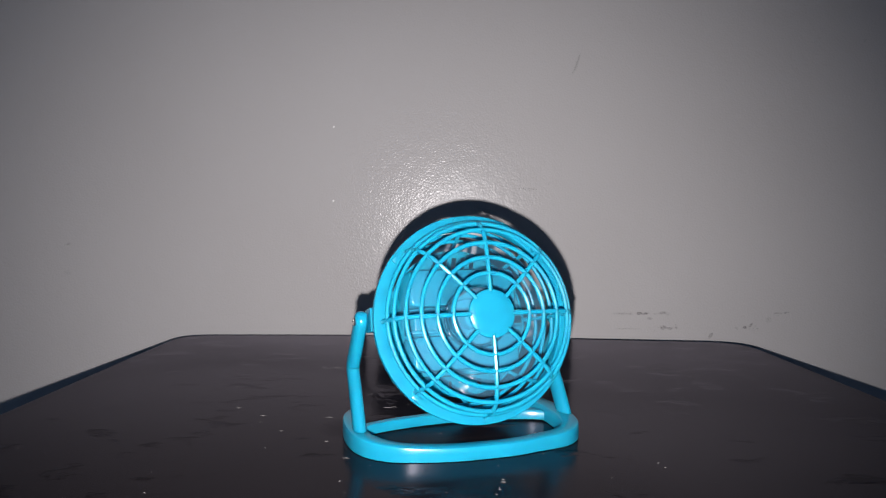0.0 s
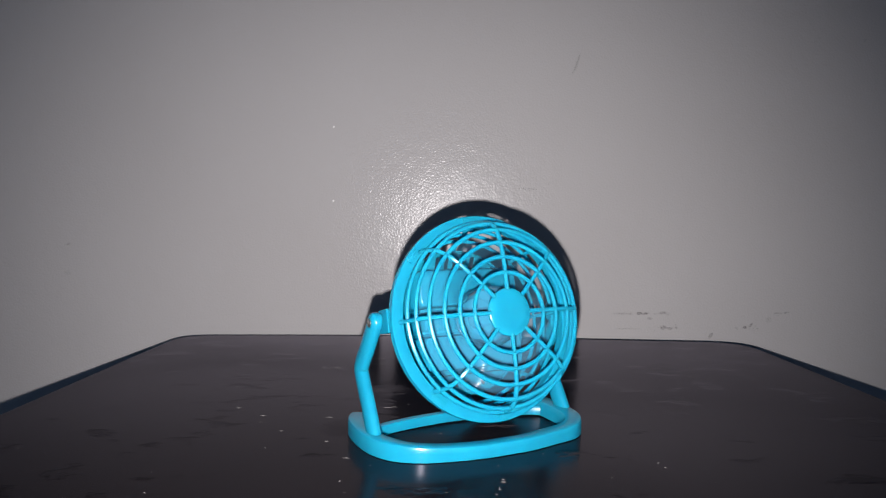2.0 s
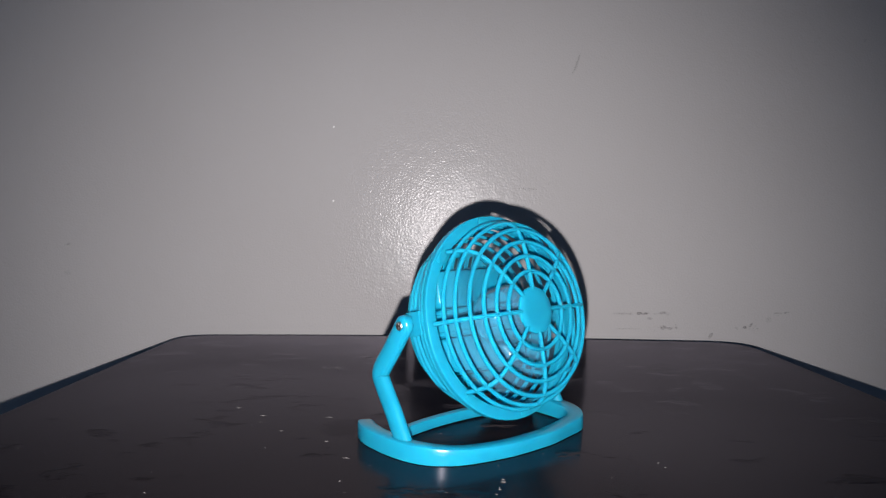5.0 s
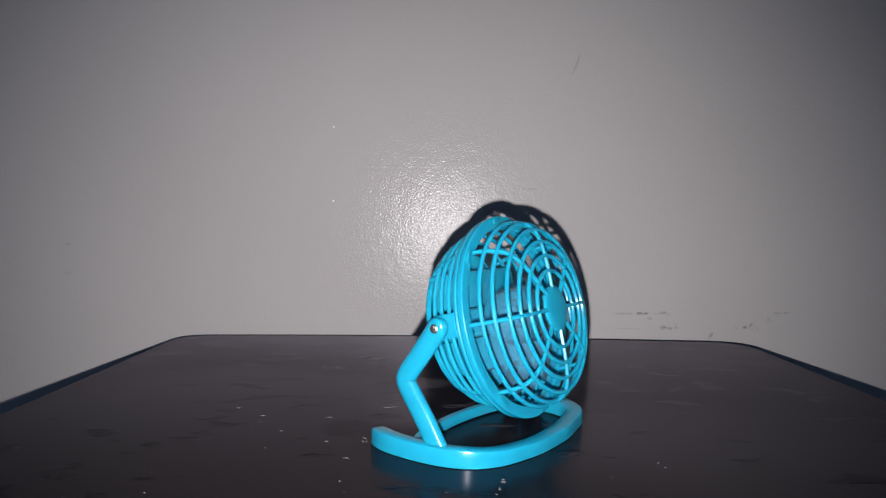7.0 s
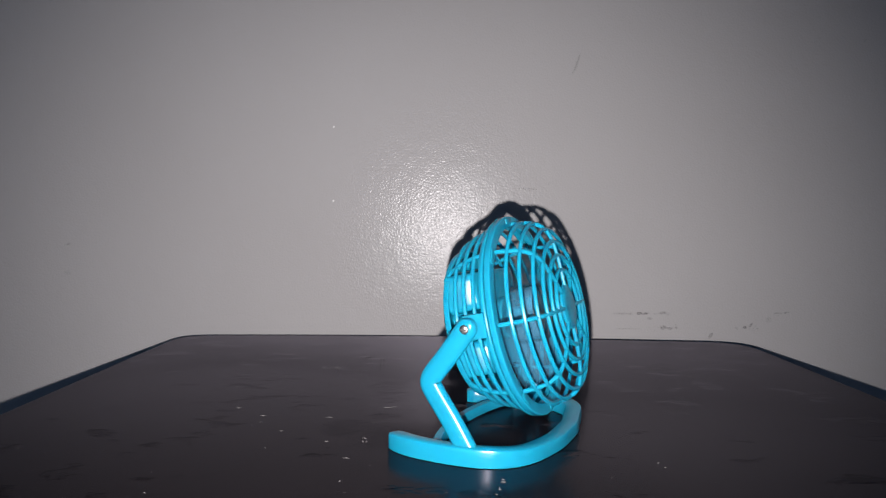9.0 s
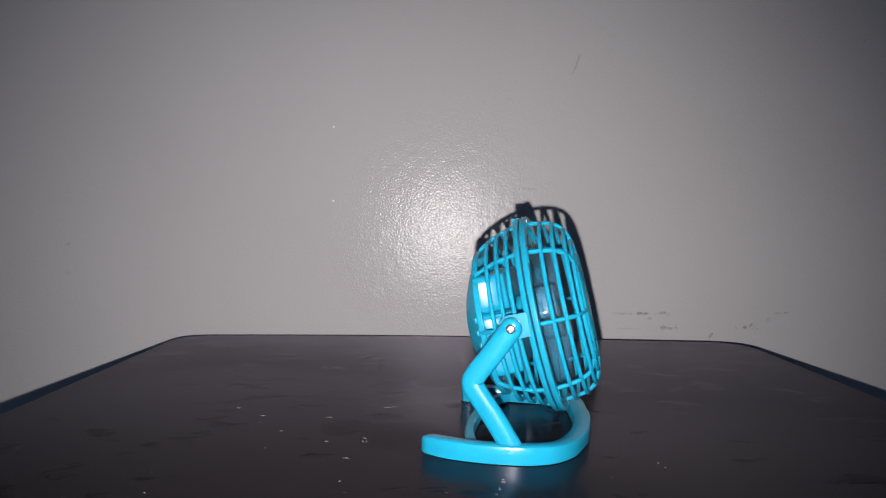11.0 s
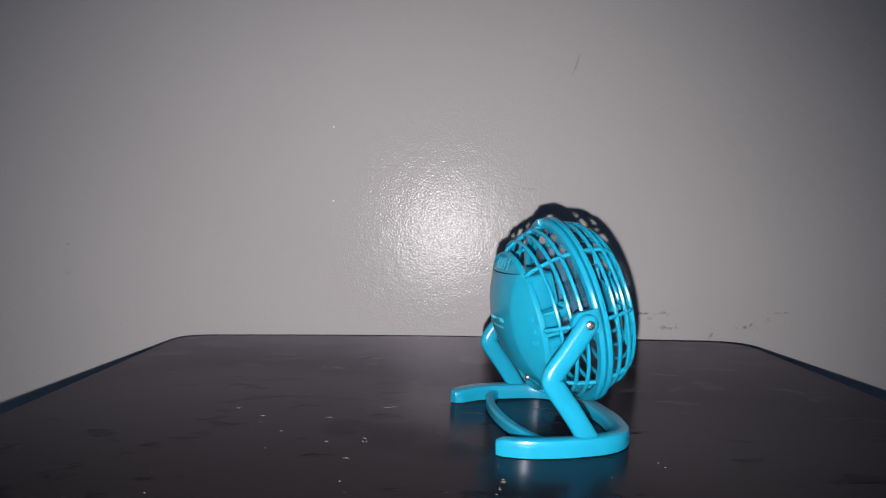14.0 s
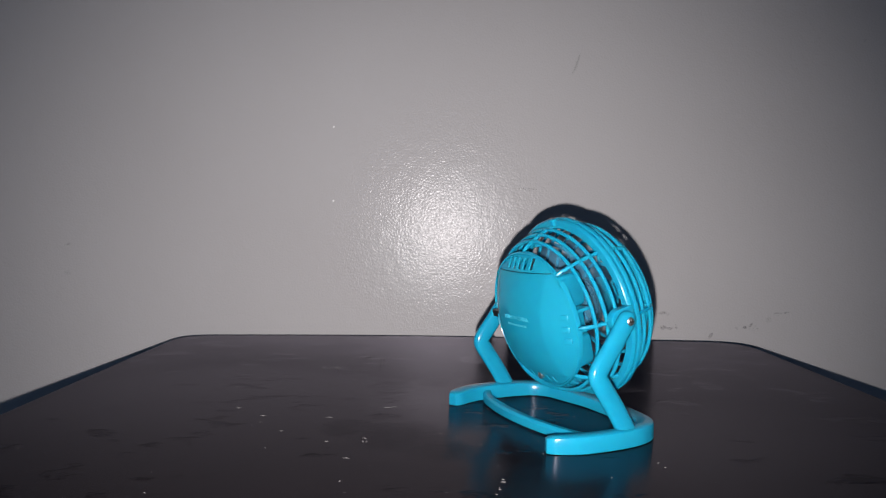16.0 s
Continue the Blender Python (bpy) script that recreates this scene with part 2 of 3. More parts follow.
def fan_base(fan):
    half = [(-0.0605, 0.0533), (-0.0688, 0.0370), (-0.0728, 0.0200), (-0.0736, 0.0030), (-0.0720, -0.0120), (-0.0668, -0.0248),
            (-0.0558, -0.0345), (-0.0385, -0.0400), (-0.0200, -0.0434), (0.0, -0.0443)]
    half = [(x + 0.0004, y + 0.0030 * max(0.0, -y) / 0.044) for x, y in half]
    left, right = [], []
    for x, y in half[:-1]:
        front = min(1.0, max(0.0, -y) / 0.03)
        slim = 0.0019 * (1 - front) * min(1.0, max(0.0, 0.045 - y) / 0.03)
        left.append((x + slim + 0.0026 * front * min(1.0, -x / 0.05), y + 0.0020 * front))
        deeper = y + (0.0016 if y < -0.033 else 0.0)
        right.append((-x - 0.0048 * max(0.0, 1 - max(0.0, deeper) / 0.05), deeper))
    pts = left + [(0.0, half[-1][1] + 0.0022)] + right[::-1]
    line = catmull([(x, y, 0) for x, y in pts], 6)
    rings, n = [], len(line)
    for i, p in enumerate(line):
        tan = (line[min(i + 1, n - 1)] - line[max(i - 1, 0)]).normalized()
        inner = Vector((-tan.y, tan.x, 0))
        share = min(1.0, abs(p.x) / 0.068) ** 3
        w, h = 0.0059, 0.0080 + 0.0026 * share
        end = min(i, n - 1 - i)
        if end < 4:
            k = (0.52, 0.86, 0.96, 0.99)[end]
            w, h = w * k, h * (0.88, 0.97, 1.0, 1.0)[end]
        sec = [(-1, 0), (-1, 0.5), (-0.99, 0.83), (-0.92, 0.94), (-0.74, 1.0), (0.45, 1.0), (0.82, 0.92), (0.97, 0.74), (1, 0.4), (1, 0)]
        rings.append([p + inner * w * a + Vector((0, 0, h * b)) for a, b in sec])
    part("base", loft(bmesh.new(), rings), TURQUOISE, fan)
    half = [(-0.0690, 0.0170), (-0.0560, 0.0245), (-0.0400, 0.0292), (-0.0200, 0.0322), (0.0, 0.0332)]
    line = catmull([(x, y, 0) for x, y in half + [(-x, y) for x, y in half[-2::-1]]], 6)
    rings, n = [], len(line)
    for i, p in enumerate(line):
        tan = (line[min(i + 1, n - 1)] - line[max(i - 1, 0)]).normalized()
        inner = Vector((-tan.y, tan.x, 0))
        sec = [(-1, 0.0), (-1, 0.7), (-0.7, 0.96), (0.6, 1.0), (1, 0.75), (1, 0.0)]
        rings.append([p + inner * 0.0032 * a + Vector((0, 0, 0.0004 + 0.0066 * b)) for a, b in sec])
    part("crossbar", loft(bmesh.new(), rings), TURQUOISE, fan, "thin curved bar joining the base rails")


def fan_leg(fan, side):
    line = catmull([(0.0000, 0.0775), (0.0118, 0.0610), (0.0197, 0.0508), (0.0224, 0.0452), (0.0199, 0.0396), (0.0085, 0.0232), (-0.0022, 0.0060)], 6)
    line = [Vector((0, q[0], q[1])) for q in line]
    back = (line[0] - line[1]).normalized()
    cap = [(line[0] + back * 0.0062 * a, k) for a, k in ((1.0, 0.12), (0.93, 0.4), (0.78, 0.63), (0.5, 0.87), (0.2, 0.98))]
    path = cap + [(p, 1.0) for p in line]
    rings, n = [], len(path)
    for i, (p, k) in enumerate(path):
        tan = (path[min(i + 1, n - 1)][0] - path[max(i - 1, 0)][0]).normalized()
        across = Vector((0, -tan.z, tan.y))
        w, th = 0.0065 * k, 0.0041 * (0.55 + 0.45 * k)
        x = -0.0002 + side * (0.0698 + 0.0006 * (0.0775 - p.z) / 0.07)
        sec = []
        for j in range(16):
            a = 2 * math.pi * j / 16
            ca, sa = math.cos(a), math.sin(a)
            sec.append(Vector((x, 0, 0)) + p + across * w * math.copysign(abs(ca) ** 0.88, ca) + Vector((th * math.copysign(abs(sa) ** 0.88, sa), 0, 0)))
        rings.append(sec)
    leg = part("leg", loft(bmesh.new(), rings), TURQUOISE, fan)
    # pan-head screw with a cross slot
    bm = lathe(bmesh.new(), [(0.0001, 0.0014), (0.0016, 0.0013), (0.0025, 0.0009), (0.0031, 0.0), (0.0031, -0.0012), (0.0001, -0.0012)], 24)
    m = Matrix.Translation((side * 0.0735 + 0.0002, 0, 0.0775)) @ Matrix.Rotation(side * math.pi / 2, 4, "Y")
    part("screw", moved(bm, m), STEEL, leg, "small steel cross-head screw")
    # the cross's shade, put on as dark bars proud of the head
    bm = bmesh.new()
    box(bm, -0.0019, 0.0019, -0.0004, 0.0004, 0.0010, 0.00155)
    box(bm, -0.0004, 0.0004, -0.0019, 0.0019, 0.0010, 0.00158)
    part("screw_slot", moved(bm, m), SLOT_SHADE, leg)
    return leg


def fan_front(fan):
    prof = [(0.0578, 0.0006), (RIM + 0.0002, 0.0006), (RIM + 0.0003, 0.0010), (RIM + 0.0003, 0.0034), (RIM - 0.0001, 0.0039), (0.0588, 0.0041), (0.0581, 0.0040), (0.0578, 0.0036)]
    guard = part("front_guard", moved(lathe(bmesh.new(), prof, 96), HEAD), TURQUOISE, fan)
    for r, s in ((0.0240, 0.0304), (0.0335, 0.0300), (0.0428, 0.0288), (0.0512, 0.0258), (0.0565, 0.0192), (0.0587, 0.0118)):
        part("guard_ring", moved(ring(r, s, 0.00135), HEAD), TURQUOISE, guard)
    for i in range(8):
        part("guard_spoke", moved(spoke(FRONT, i * math.pi / 4, 0.00138), HEAD), TURQUOISE, guard)
    prof = [(0.0001, 0.0319), (0.0090, 0.0318), (0.0132, 0.0314), (0.0143, 0.0307), (0.0145, 0.0292), (0.0001, 0.0288)]
    part("hub_cap", moved(lathe(bmesh.new(), prof, 48), HEAD), TURQUOISE, guard)
    for i in (1, 2, 3, 5, 6, 7):
        bm = box(bmesh.new(), -0.0016, 0.0016, -0.0050, 0.0050, -0.0008, 0.0007, 0.0001)
        moved(bm, Matrix.Translation((0.0620, 0, 0.0038)) @ Matrix.Rotation(radians(2), 4, "Y"))
        turn = Matrix.Rotation(i * math.pi / 4 + 0.09, 4, "Z")
        part("clip", moved(bm, HEAD @ turn), TURQUOISE, guard)
    return guard


def fan_rear(fan):
    prof = [(0.0585, -0.0006), (RIM - 0.0004, -0.0006), (RIM, -0.0014), (RIM - 0.0004, -0.0028), (RIM - 0.0012, -0.0038), (0.0590, -0.0041), (0.0584, -0.0036)]
    guard = part("rear_guard", moved(lathe(bmesh.new(), prof, 96), HEAD), TURQUOISE, fan)
    for r, s in ((0.0588, -0.0098), (0.0567, -0.0168), (0.0539, -0.0238)):
        part("guard_ring", moved(ring(r, s, 0.00135), HEAD), TURQUOISE, guard)
    for i in range(8):
        part("guard_spoke", moved(spoke(REAR, i * math.pi / 4, 0.00138), HEAD), TURQUOISE, guard)
    bm = box(bmesh.new(), 0.0600, 0.0652, -0.0030, 0.0030, -0.0062, -0.0008, 0.0008)
    part("latch", moved(bm, HEAD @ Matrix.Rotation(math.pi / 2, 4, "Z")), TURQUOISE, guard, "small catch on top of the rim")
    for side in (-1, 1):
        bm = bmesh.new()
        pts = [(-0.0020, 0.0090), (-0.0127, 0.0091)]
        pts += [(-0.0127 - 0.0072 * math.sin(a), 0.0019 + 0.0072 * math.cos(a)) for a in (math.pi * k / 12 for k in range(13))]
        pts += [(-0.0020, -0.0053)]
        prism(bm, [(s, u) for s, u in pts], 0.0606, 0.0656)
        # plate axes: first along the head's axis, second up, third sideways
        m = HEAD @ Matrix(((0, 0, side, 0), (0, 1, 0, 0), (1, 0, 0, 0), (0, 0, 0, 1)))
        part("pivot_lug", moved(bm, m), TURQUOISE, guard)
    return guard


COVER_R = 0.0482


def cover_height(x, u):
    s = -0.0486 + 7.2 * u * u + 4.0 * x * x
    edge = 0.0255 + 2.2 * u * u
    over = (abs(x) - edge) / 0.0007
    return s + 0.30 * 0.0007 * math.log(1 + math.exp(over))


def cover_piece(u0, u1, holes=(), lift=0.0, fine=0.0008):
    """One shell of the rounded back cover between two heights, with slots cut through."""
    bm = bmesh.new()
    nu = max(2, round((u1 - u0) / fine))
    nx = round(2 * COVER_R / fine)
    us = [u0 + (u1 - u0) * i / nu for i in range(nu + 1)]
    rows = []
    for u in us:
        x_max = math.sqrt(max(1e-9, COVER_R ** 2 - u * u))
        row = []
        for j in range(nx + 1):
            x = max(-x_max, min(x_max, -COVER_R + 2 * COVER_R * j / nx))
            row.append(bm.verts.new((x, u, cover_height(x, u) + lift)))
        rows.append(row)
    for i in range(nu):
        for j in range(nx):
            q = (rows[i][j], rows[i][j + 1], rows[i + 1][j + 1], rows[i + 1][j])
            c = sum((v.co for v in q), Vector()) / 4
            if any(a <= c.x <= b and d <= c.y <= e for a, b, d, e in holes):
                continue
            bm.faces.new(q)
    bmesh.ops.remove_doubles(bm, verts=bm.verts, dist=1e-6)
    bmesh.ops.dissolve_degenerate(bm, edges=bm.edges[:], dist=1e-6)
    for v in [v for v in bm.verts if not v.link_faces]:
        bm.verts.remove(v)
    bmesh.ops.recalc_face_normals(bm, faces=bm.faces)
    bmesh.ops.solidify(bm, geom=bm.faces[:], thickness=0.0009)
    return bm


def fan_cover(fan):
    slots = [(x - 0.0016, x + 0.0016, 0.0374, 0.0446) for x in (-0.0118, -0.0052, 0.0014, 0.0080, 0.0146)]
    prof = [(0.0474, -0.0312), (0.0488, -0.0312), (0.0489, -0.0332), (0.0486, -0.0346), (0.0480, -0.0350), (0.0474, -0.0340)]
    cover = part("back_cover", moved(cover_piece(-0.0345, 0.0354), HEAD), TURQUOISE, fan, smooth=50)
    for sx in (-1, 1):
        for u in (0.0075, -0.0005, -0.0085):
            bm = box(bmesh.new(), -0.0027, 0.0027, -0.0017, 0.0017, -0.0010, 0.0006, 0.0003)
            x = sx * 0.0405
            lean = math.atan((cover_height(x + 0.001, u) - cover_height(x - 0.001, u)) / 0.002)
            m = Matrix.Translation((x, u, cover_height(x, u))) @ Matrix.Rotation(-lean, 4, "Y") @ Matrix.Rotation(radians(12), 4, "X")
            part("louvre", moved(bm, HEAD @ m), TURQUOISE, cover)
    part("cover_rim", moved(lathe(bmesh.new(), prof, 72), HEAD), TURQUOISE, cover)
    part("vent_cap", moved(cover_piece(0.0359, 0.0479, slots, 0.0004), HEAD), TURQUOISE, cover, "slotted upper vent cap", smooth=50)
    low = [(x - 0.0011, x + 0.0011, -0.0435, -0.0385) for x in (-0.0070, -0.0130, 0.0130)]
    part("lower_cap", moved(cover_piece(-0.0479, -0.0354, low, 0.0012), HEAD), TURQUOISE, cover, smooth=50)
    bm = lathe(bmesh.new(), [(0.0001, -0.0014), (0.0016, -0.0012), (0.0024, -0.0006), (0.0026, 0.0012), (0.0001, 0.0012)], 20)
    part("screw", moved(bm, HEAD @ Matrix.Translation((0.0015, -0.0405, cover_height(0.0015, -0.0405) + 0.0006))), STEEL, cover, "small steel screw")
    bm = box(bmesh.new(), 0.0385, 0.0478, -0.0018, 0.0032, -0.0388, -0.0320, 0.0005)
    part("switch", moved(bm, HEAD), BLACK, cover, "black slide switch")
    # a faint printed line, and under it one too small to read
    letters = bpy.data.curves.new("printed_line", "FONT")
    letters.body, letters.size, letters.align_x, letters.extrude = "MADE IN CHINA", 0.0039, "CENTER", 0.00025
    shape = new("printed_line", letters)
    mesh = bpy.data.meshes.new_from_object(shape)
    bpy.data.objects.remove(shape)
    bm = bmesh.new()
    bm.from_mesh(mesh)
    turned = Matrix.Translation((0.000, 0.0042, cover_height(0.009, 0.0052) - 0.0001)) @ Matrix.Rotation(math.pi, 4, "Y")
    part("printed_line", moved(bm, HEAD @ turned), PRINT, cover, "faint pale lettering", smooth=0)
    x = -0.0110
    while x < 0.0105:
        w = random.uniform(0.0012, 0.0034)
        s = cover_height(x + w / 2, 0.0005)
        bm = box(bmesh.new(), x, x + w, -0.0001, 0.0011, s - 0.0002, s + 0.0004)
        part("print_bar", moved(bm, HEAD), PRINT, cover)
        x += w + 0.0009
    return cover


def rounded_block(half, low, high, back, front, taper=0.95):
    """A moulded block with rounded upright edges and a chamfered front."""
    mid, tall = (low + high) / 2, (high - low) / 2
    out = rounded([(-half, -tall), (half, -tall), (half, tall), (-half, tall)], 0.005, 5)
    rings = [[Vector((x * k, mid + u * k, z)) for x, u in out]
             for k, z in ((1.0, back), (1.0, back + 0.001), (taper, front - 0.0012), (taper - 0.02, front - 0.0003), (taper - 0.05, front))]
    return loft(bmesh.new(), rings)


def fan_motor(fan):
    # an upper and a lower block joined by a narrower waist
    house = part("motor_housing", moved(rounded_block(0.0385, 0.0095, 0.0338, -0.0345, -0.0150), HEAD), TURQUOISE, fan)
    part("lower_housing", moved(rounded_block(0.0375, -0.0312, -0.0090, -0.0345, -0.0150), HEAD), TURQUOISE, house)
    part("housing_waist", moved(rounded_block(0.0362, -0.0092, 0.0097, -0.0345, -0.0165), HEAD), TURQUOISE, house)
    prof = [(0.0001, 0.0008), (0.0052, 0.0008), (0.0060, 0.0000), (0.0064, -0.0100), (0.0130, -0.0104), (0.0138, -0.0112), (0.0140, -0.0140), (0.0001, -0.0140)]
    part("motor_collar", moved(lathe(bmesh.new(), prof, 40), HEAD), TURQUOISE, house)
    for u in (0.0072, -0.0064):
        bm = box(bmesh.new(), -0.0375, 0.0375, u - 0.0011, u + 0.0011, -0.0300, -0.0140, 0.0004)
        part("housing_rib", moved(bm, HEAD), TURQUOISE, house)


def fan_impeller(fan):
    prof = [(0.0001, 0.0140), (0.0150, 0.0138), (0.0182, 0.0125), (0.0190, 0.0100), (0.0190, -0.0040), (0.0180, -0.0040), (0.0178, 0.0095), (0.0165, 0.0115), (0.0001, 0.0122)]
    impeller = part("impeller", lathe(bmesh.new(), prof, 48), CLEAR, fan, "clear smoky plastic impeller, spinning", m=HEAD)
    for i in range(5):
        bm = bmesh.new()
        rows = []
        for a in range(9):
            r = 0.0185 + (0.0490 - 0.0185) * a / 8
            span = radians(56 - 6 * a / 8)
            row = []
            for c in range(9):
                u = c / 8 - 0.5
                ang = u * span + radians(10) * a / 8
                s = 0.0035 + 0.0215 * u * (1 - 0.2 * a / 8) - 0.0022 * (1 - 4 * u * u)
                rr = r if a < 8 else r - 0.004 * (2 * u) ** 2
                row.append(bm.verts.new((rr * math.cos(ang), rr * math.sin(ang), s)))
            rows.append(row)
        for a in range(8):
            for c in range(8):
                bm.faces.new((rows[a][c], rows[a][c + 1], rows[a + 1][c + 1], rows[a + 1][c]))
        bmesh.ops.solidify(bm, geom=bm.faces[:], thickness=0.0012)
        part("blade", moved(bm, Matrix.Rotation(2 * math.pi * i / 5, 4, "Z")), SPIN_HAZE, impeller)
    return impeller


def build_fan():
    fan = tagged(new("desk_fan"), "small glossy turquoise plastic desk fan with wire guard, running on table", "fan")
    fan_base(fan)
    for side in (-1, 1):
        fan_leg(fan, side)
    fan_front(fan)
    fan_rear(fan)
    fan_cover(fan)
    fan_motor(fan)
    return fan, fan_impeller(fan)


WALL = build_room()
TABLE = build_table()
FAN, IMPELLER = build_fan()


def blot(bm, cx, cz, w, h, tilt, steps=14):
    """A ragged flat stain, a fifth of a millimetre proud."""
    pts = []
    for k in range(steps):
        a = 2 * math.pi * k / steps
        r = random.uniform(0.65, 1.1)
        x, z = w * r * math.cos(a), h * r * math.sin(a)
        c, s = math.cos(radians(tilt)), math.sin(radians(tilt))
        pts.append((cx + c * x - s * z, cz + s * x + c * z))
    prism(bm, pts, -0.0002, 0.0002)
    return bm


def stain_material(strength):
    m, t, b = material("grey_scuff", (0.16, 0.145, 0.14), 0.5)
    a = ramp(t, noise_tex(t, coords(t), 700, 4, 0.7), [(0.35, (0, 0, 0)), (0.7, (strength, strength, strength))])
    t.links.new(a, b.inputs["Alpha"])
    return m


def build_scuffs():
    # sideways, height, half width, half height, tilt, strength
    upper = [
        (0.1684, 0.3410, 0.0017, 0.0117, -18, 0.60),
        (0.1629, 0.3282, 0.0010, 0.0041, -18, 0.35),
        (0.1080, 0.1809, 0.0104, 0.0014, 0, 0.40),
        (0.1344, 0.1882, 0.0017, 0.0014, 0, 0.35),
        (-0.4802, 0.1078, 0.0031, 0.0014, 10, 0.90),
        (-0.4807, 0.0715, 0.0042, 0.0024, 0, 0.40),
        (0.5285, 0.3680, 0.0014, 0.0014, 0, 0.80),
        (-0.1390, 0.2585, 0.0017, 0.0014, 0, -1.00),
        (-0.1398, 0.1648, 0.0014, 0.0014, 0, -1.00),
    ]
    lower = [
        (0.2284, 0.0230, 0.0104, 0.0014, 0, 0.50),
        (0.2507, 0.0231, 0.0028, 0.0017, 0, 1.00),
        (0.2580, 0.0232, 0.0042, 0.0014, 0, 0.90),
        (0.2803, 0.0241, 0.0049, 0.0017, 0, 0.55),
        (0.2645, 0.0167, 0.0031, 0.0021, 0, 0.40),
        (0.2359, 0.0035, 0.0146, 0.0010, 0, 0.30),
        (0.2820, 0.0052, 0.0042, 0.0024, 20, 0.80),
        (0.2907, 0.0038, 0.0035, 0.0017, 0, 0.70),
        (0.2986, 0.0053, 0.0017, 0.0017, 0, 0.70),
        (0.3427, -0.0046, 0.0021, 0.0042, -40, 0.60),
        (0.3749, 0.0050, 0.0017, 0.0017, 0, 0.50),
        (0.3857, 0.0058, 0.0024, 0.0017, 0, 1.00),
        (0.3934, 0.0094, 0.0017, 0.0024, -30, 0.80),
        (0.4156, 0.0161, 0.0042, 0.0035, 0, 0.25),
        (0.4270, 0.0249, 0.0028, 0.0010, 0, 0.50),
        (0.4384, 0.0256, 0.0042, 0.0010, 0, 0.50),
    ]
    # loose specks round the larger scuffs: centre, spread, how many
    for cx, cz, dx, dz, n in ((0.261, 0.0230, 0.036, 0.0016, 16), (0.280, 0.0060, 0.018, 0.0045, 14), (0.392, 0.0070, 0.012, 0.0045, 9), (0.432, 0.0237, 0.016, 0.0020, 5), (0.108, 0.1815, 0.014, 0.0016, 6)):
        for k in range(n):
            lower.append((cx + random.gauss(0, 0.6) * dx, cz + random.gauss(0, 0.6) * dz, random.uniform(0.0005, 0.0019), random.uniform(0.0004, 0.0009), random.gauss(0, 20), random.uniform(0.25, 0.8)))
    upright = Matrix.Rotation(math.pi / 2, 4, "X")
    kinds = {k: stain_material(k) for k in (0.16, 0.3, 0.45, 0.7)}
    for x, z, w, h, tilt, dark in upper + lower:
        if dark < 0:
            part("paint_speck", moved(blot(bmesh.new(), x, z, w, h, tilt), upright), SPECK, WALL, smooth=0)
            continue
        near = min(kinds, key=lambda k: abs(k - (0.45 if z > 0.06 else 0.7) * dark))
        part("scuff", moved(blot(bmesh.new(), x, z, w * 1.15, h * 1.2, tilt), upright), kinds[near], WALL, smooth=0)


def fleck(bm, x, y, length, width, angle, height=0.0002):
    """A thin bent fibre that tapers to points."""
    c, s = math.cos(angle), math.sin(angle)
    bend, kink = random.uniform(-0.35, 0.35) * length, random.uniform(-0.2, 0.2) * length
    line = [(-1.0, 0, 0.1), (-0.5, bend, 0.8), (0.1, bend + kink, 1.0), (0.6, kink, 0.6), (1.0, 0, 0.1)]
    rows = []
    for u, v, k in line:
        w = width * k * random.uniform(0.6, 1.2)
        rows.append([bm.verts.new((x + c * u * length - s * (v + o * w), y + s * u * length + c * (v + o * w), 0.0001 + z * height * k)) for o, z in ((-1, 0), (0, 1), (1, 0))])
    for a, b in zip(rows, rows[1:]):
        for k in range(2):
            bm.faces.new((a[k], a[k + 1], b[k + 1], b[k]))


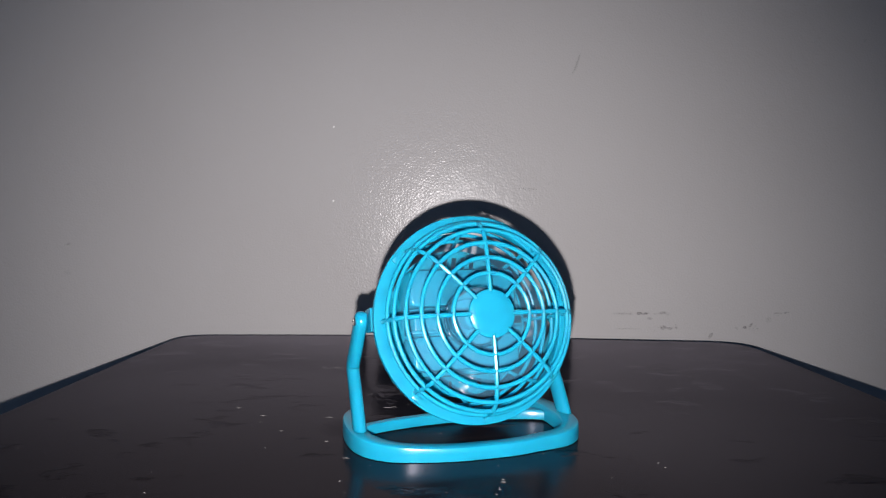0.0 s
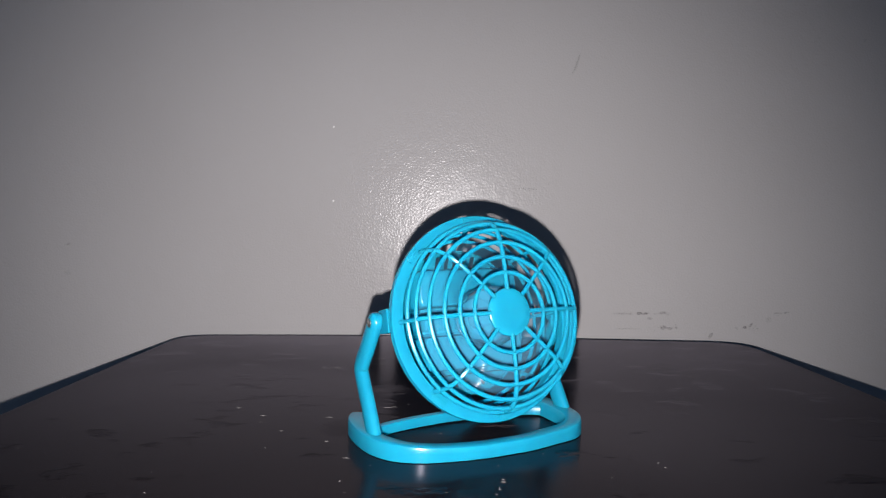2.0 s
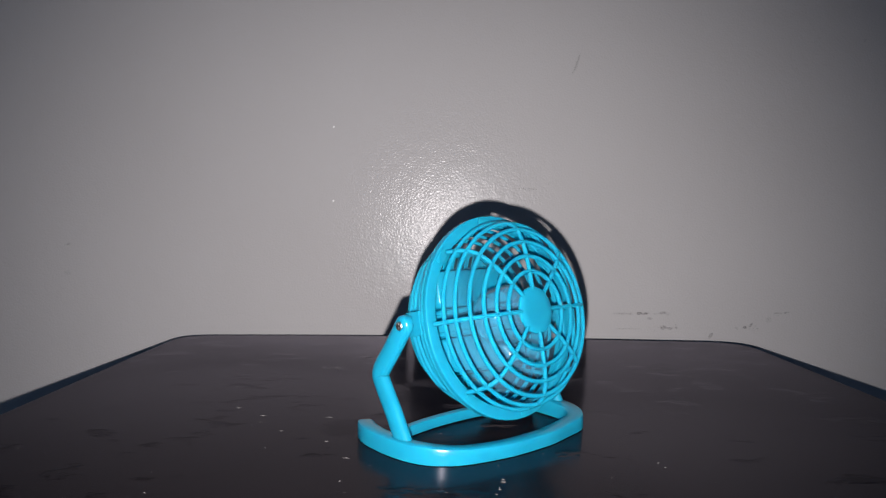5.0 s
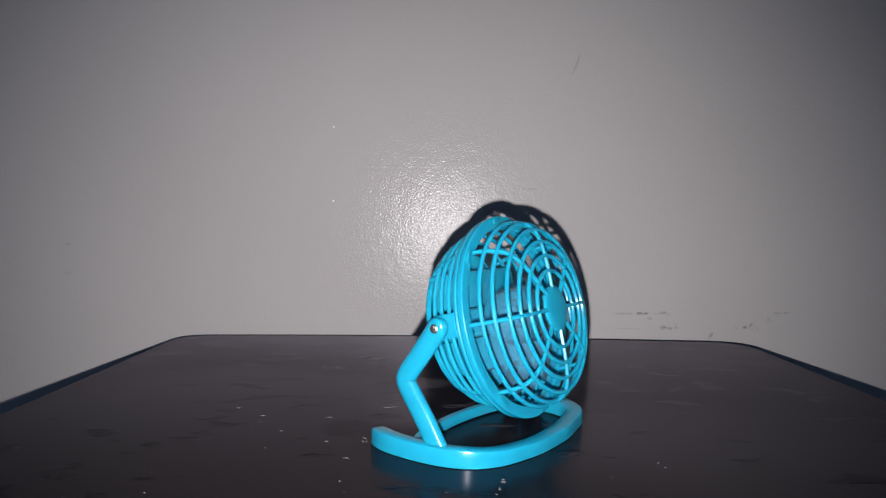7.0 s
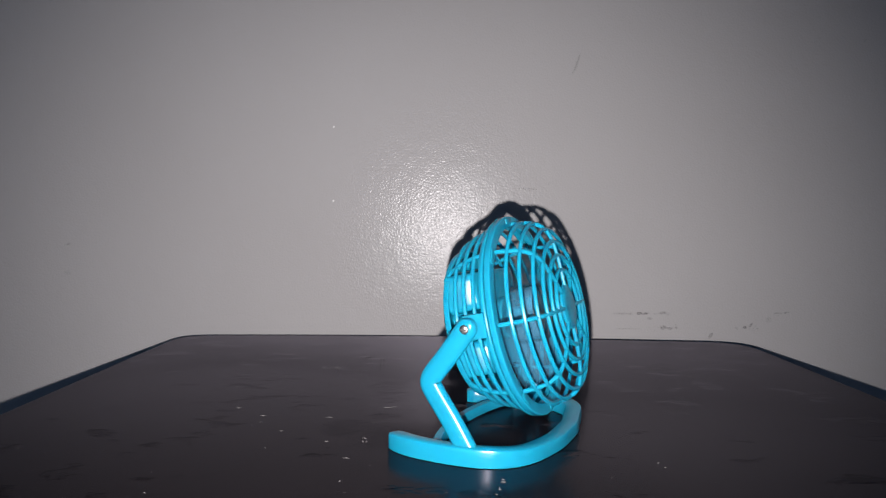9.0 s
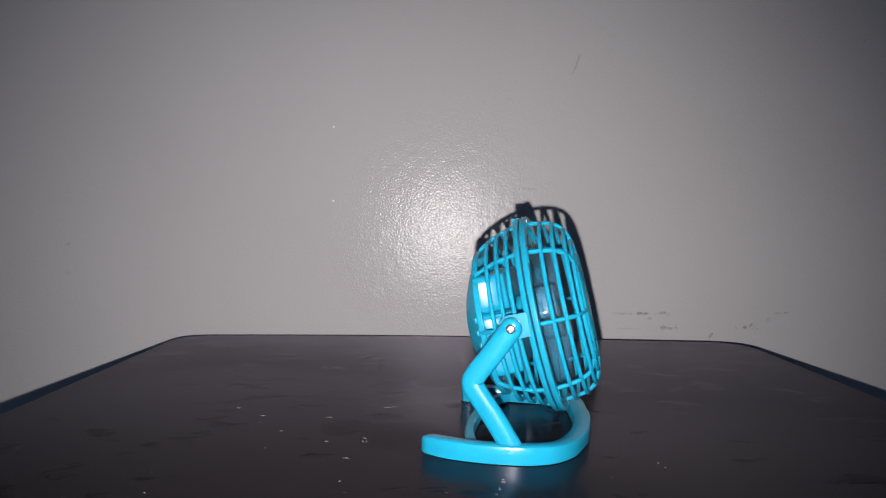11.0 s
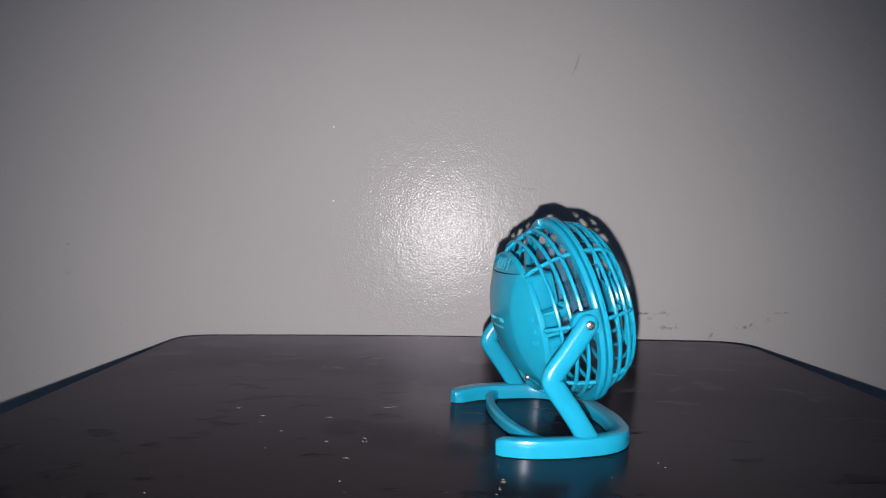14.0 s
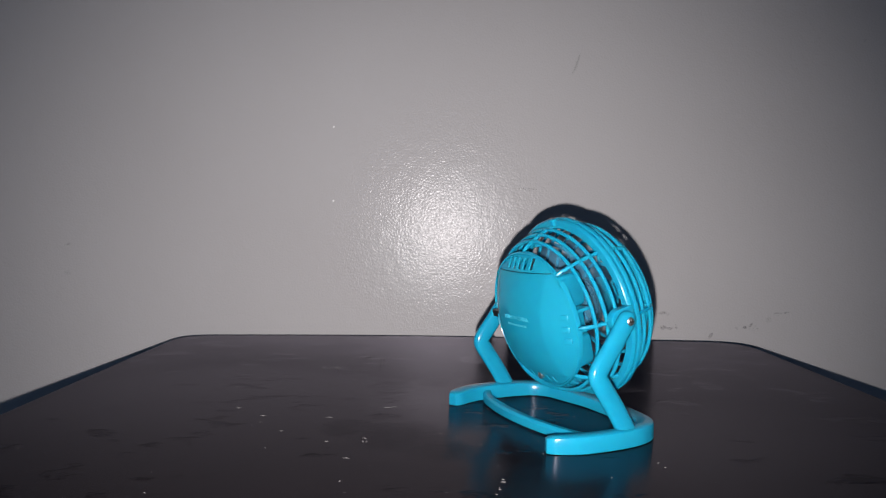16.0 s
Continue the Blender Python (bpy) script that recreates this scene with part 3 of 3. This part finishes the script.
def build_dust():
    # the larger marks: place, half length, half width
    marks = [
        (-0.1124, 0.6535, 0.0026, 0.0075),
        (-0.1006, 0.6563, 0.0037, 0.0038),
        (-0.0634, 0.7007, 0.0045, 0.0029),
        (-0.0586, 0.6783, 0.0025, 0.0027),
        (-0.0392, 0.5183, 0.0059, 0.0016),
        (-0.0800, 0.4904, 0.0028, 0.0014),
        (-0.0498, 0.4430, 0.0016, 0.0011),
        (-0.0499, 0.4372, 0.0005, 0.0033),
        (-0.0481, 0.4372, 0.0005, 0.0039),
        (-0.0729, 0.4357, 0.0014, 0.0017),
        (-0.1065, 0.4578, 0.0013, 0.0024),
        (-0.0564, 0.4044, 0.0020, 0.0010),
        (-0.1519, 0.3512, 0.0007, 0.0014),
        (-0.1718, 0.5802, 0.0014, 0.0020),
        (-0.1508, 0.5148, 0.0021, 0.0023),
        (-0.1282, 0.4939, 0.0028, 0.0021),
        (0.0322, 0.3714, 0.0015, 0.0040),
        (0.0306, 0.3586, 0.0012, 0.0045),
        (0.1251, 0.3991, 0.0010, 0.0014),
        (0.1270, 0.3917, 0.0008, 0.0013),
        (0.2251, 0.6245, 0.0025, 0.0023),
        (0.3102, 0.5698, 0.0016, 0.0028),
    ]
    bm = bmesh.new()
    for x, y, l, w in marks:
        if w > 0.0022:
            for k in range(3):
                fleck(bm, x + random.uniform(-1, 1) * l, y + random.uniform(-1, 1) * w * 0.8, max(l, 0.001) * random.uniform(0.3, 0.8), 0.0001, random.uniform(-1.2, 1.2))
        else:
            fleck(bm, x, y, l, 0.00017, random.uniform(-0.15, 0.15))
    for k in range(75):
        x, y = random.gauss(0.03, 0.15), random.uniform(0.345, 0.345 + 0.4 * random.random() ** 0.6)
        if -0.30 < x < 0.34:
            fleck(bm, x, y, random.uniform(0.0003, 0.0013), random.uniform(0.00004, 0.00009), random.gauss(0, 0.6), 0.0001)
    # one long curved scratch
    for p in catmull([(-0.116, 0.647, 0), (-0.101, 0.658, 0), (-0.085, 0.685, 0), (-0.075, 0.716, 0)], 7):
        if random.random() < 0.7:
            fleck(bm, p.x, p.y, random.uniform(0.001, 0.0028), 0.00012, random.uniform(0.3, 0.9), 0.0001)
    d = part("dust", bm, DUST, None, smooth=0)
    tagged(d, "pale dust flecks and hairs scattered on the dark table", "dust", kind="stuff")


build_scuffs()
build_dust()


def motions():
    # the running fan creeps and turns over the tabletop: seconds, x, y, heading
    rows = [
        (0.0, 0.0161, 0.4478, 18.56),
        (0.5, 0.0173, 0.4490, 20.40),
        (1.0, 0.0187, 0.4499, 22.50),
        (1.5, 0.0201, 0.4511, 24.84),
        (2.0, 0.0213, 0.4524, 27.26),
        (2.5, 0.0224, 0.4539, 29.69),
        (3.0, 0.0232, 0.4548, 31.93),
        (3.5, 0.0236, 0.4552, 33.68),
        (4.0, 0.0256, 0.4555, 35.69),
        (6.5, 0.0344, 0.4568, 52.87),
        (7.0, 0.0365, 0.4574, 55.72),
        (7.5, 0.0379, 0.4583, 58.27),
        (8.0, 0.0386, 0.4591, 60.35),
        (8.5, 0.0403, 0.4600, 62.69),
        (9.0, 0.0427, 0.4610, 65.41),
        (11.5, 0.0577, 0.4704, 81.21),
        (12.0, 0.0607, 0.4723, 85.07),
        (12.5, 0.0634, 0.4748, 88.79),
        (13.0, 0.0661, 0.4779, 92.65),
        (13.5, 0.0697, 0.4810, 97.17),
        (14.0, 0.0727, 0.4842, 101.75),
        (14.5, 0.0765, 0.4872, 106.49),
        (15.0, 0.0791, 0.4901, 110.58),
        (15.5, 0.0810, 0.4925, 114.01),
        (16.0, 0.0825, 0.4949, 117.18),
    ]
    walk(FAN, [(t, pose(x, y, 0.0003, 0, 0, a)) for t, x, y, a in rows])
    # the impeller spins 80 degrees in each step
    walk(IMPELLER, [(k / FPS, HEAD @ pose(0, 0, 0, 0, 0, 80 * k)) for k in range(16 * FPS + 1)])


motions()
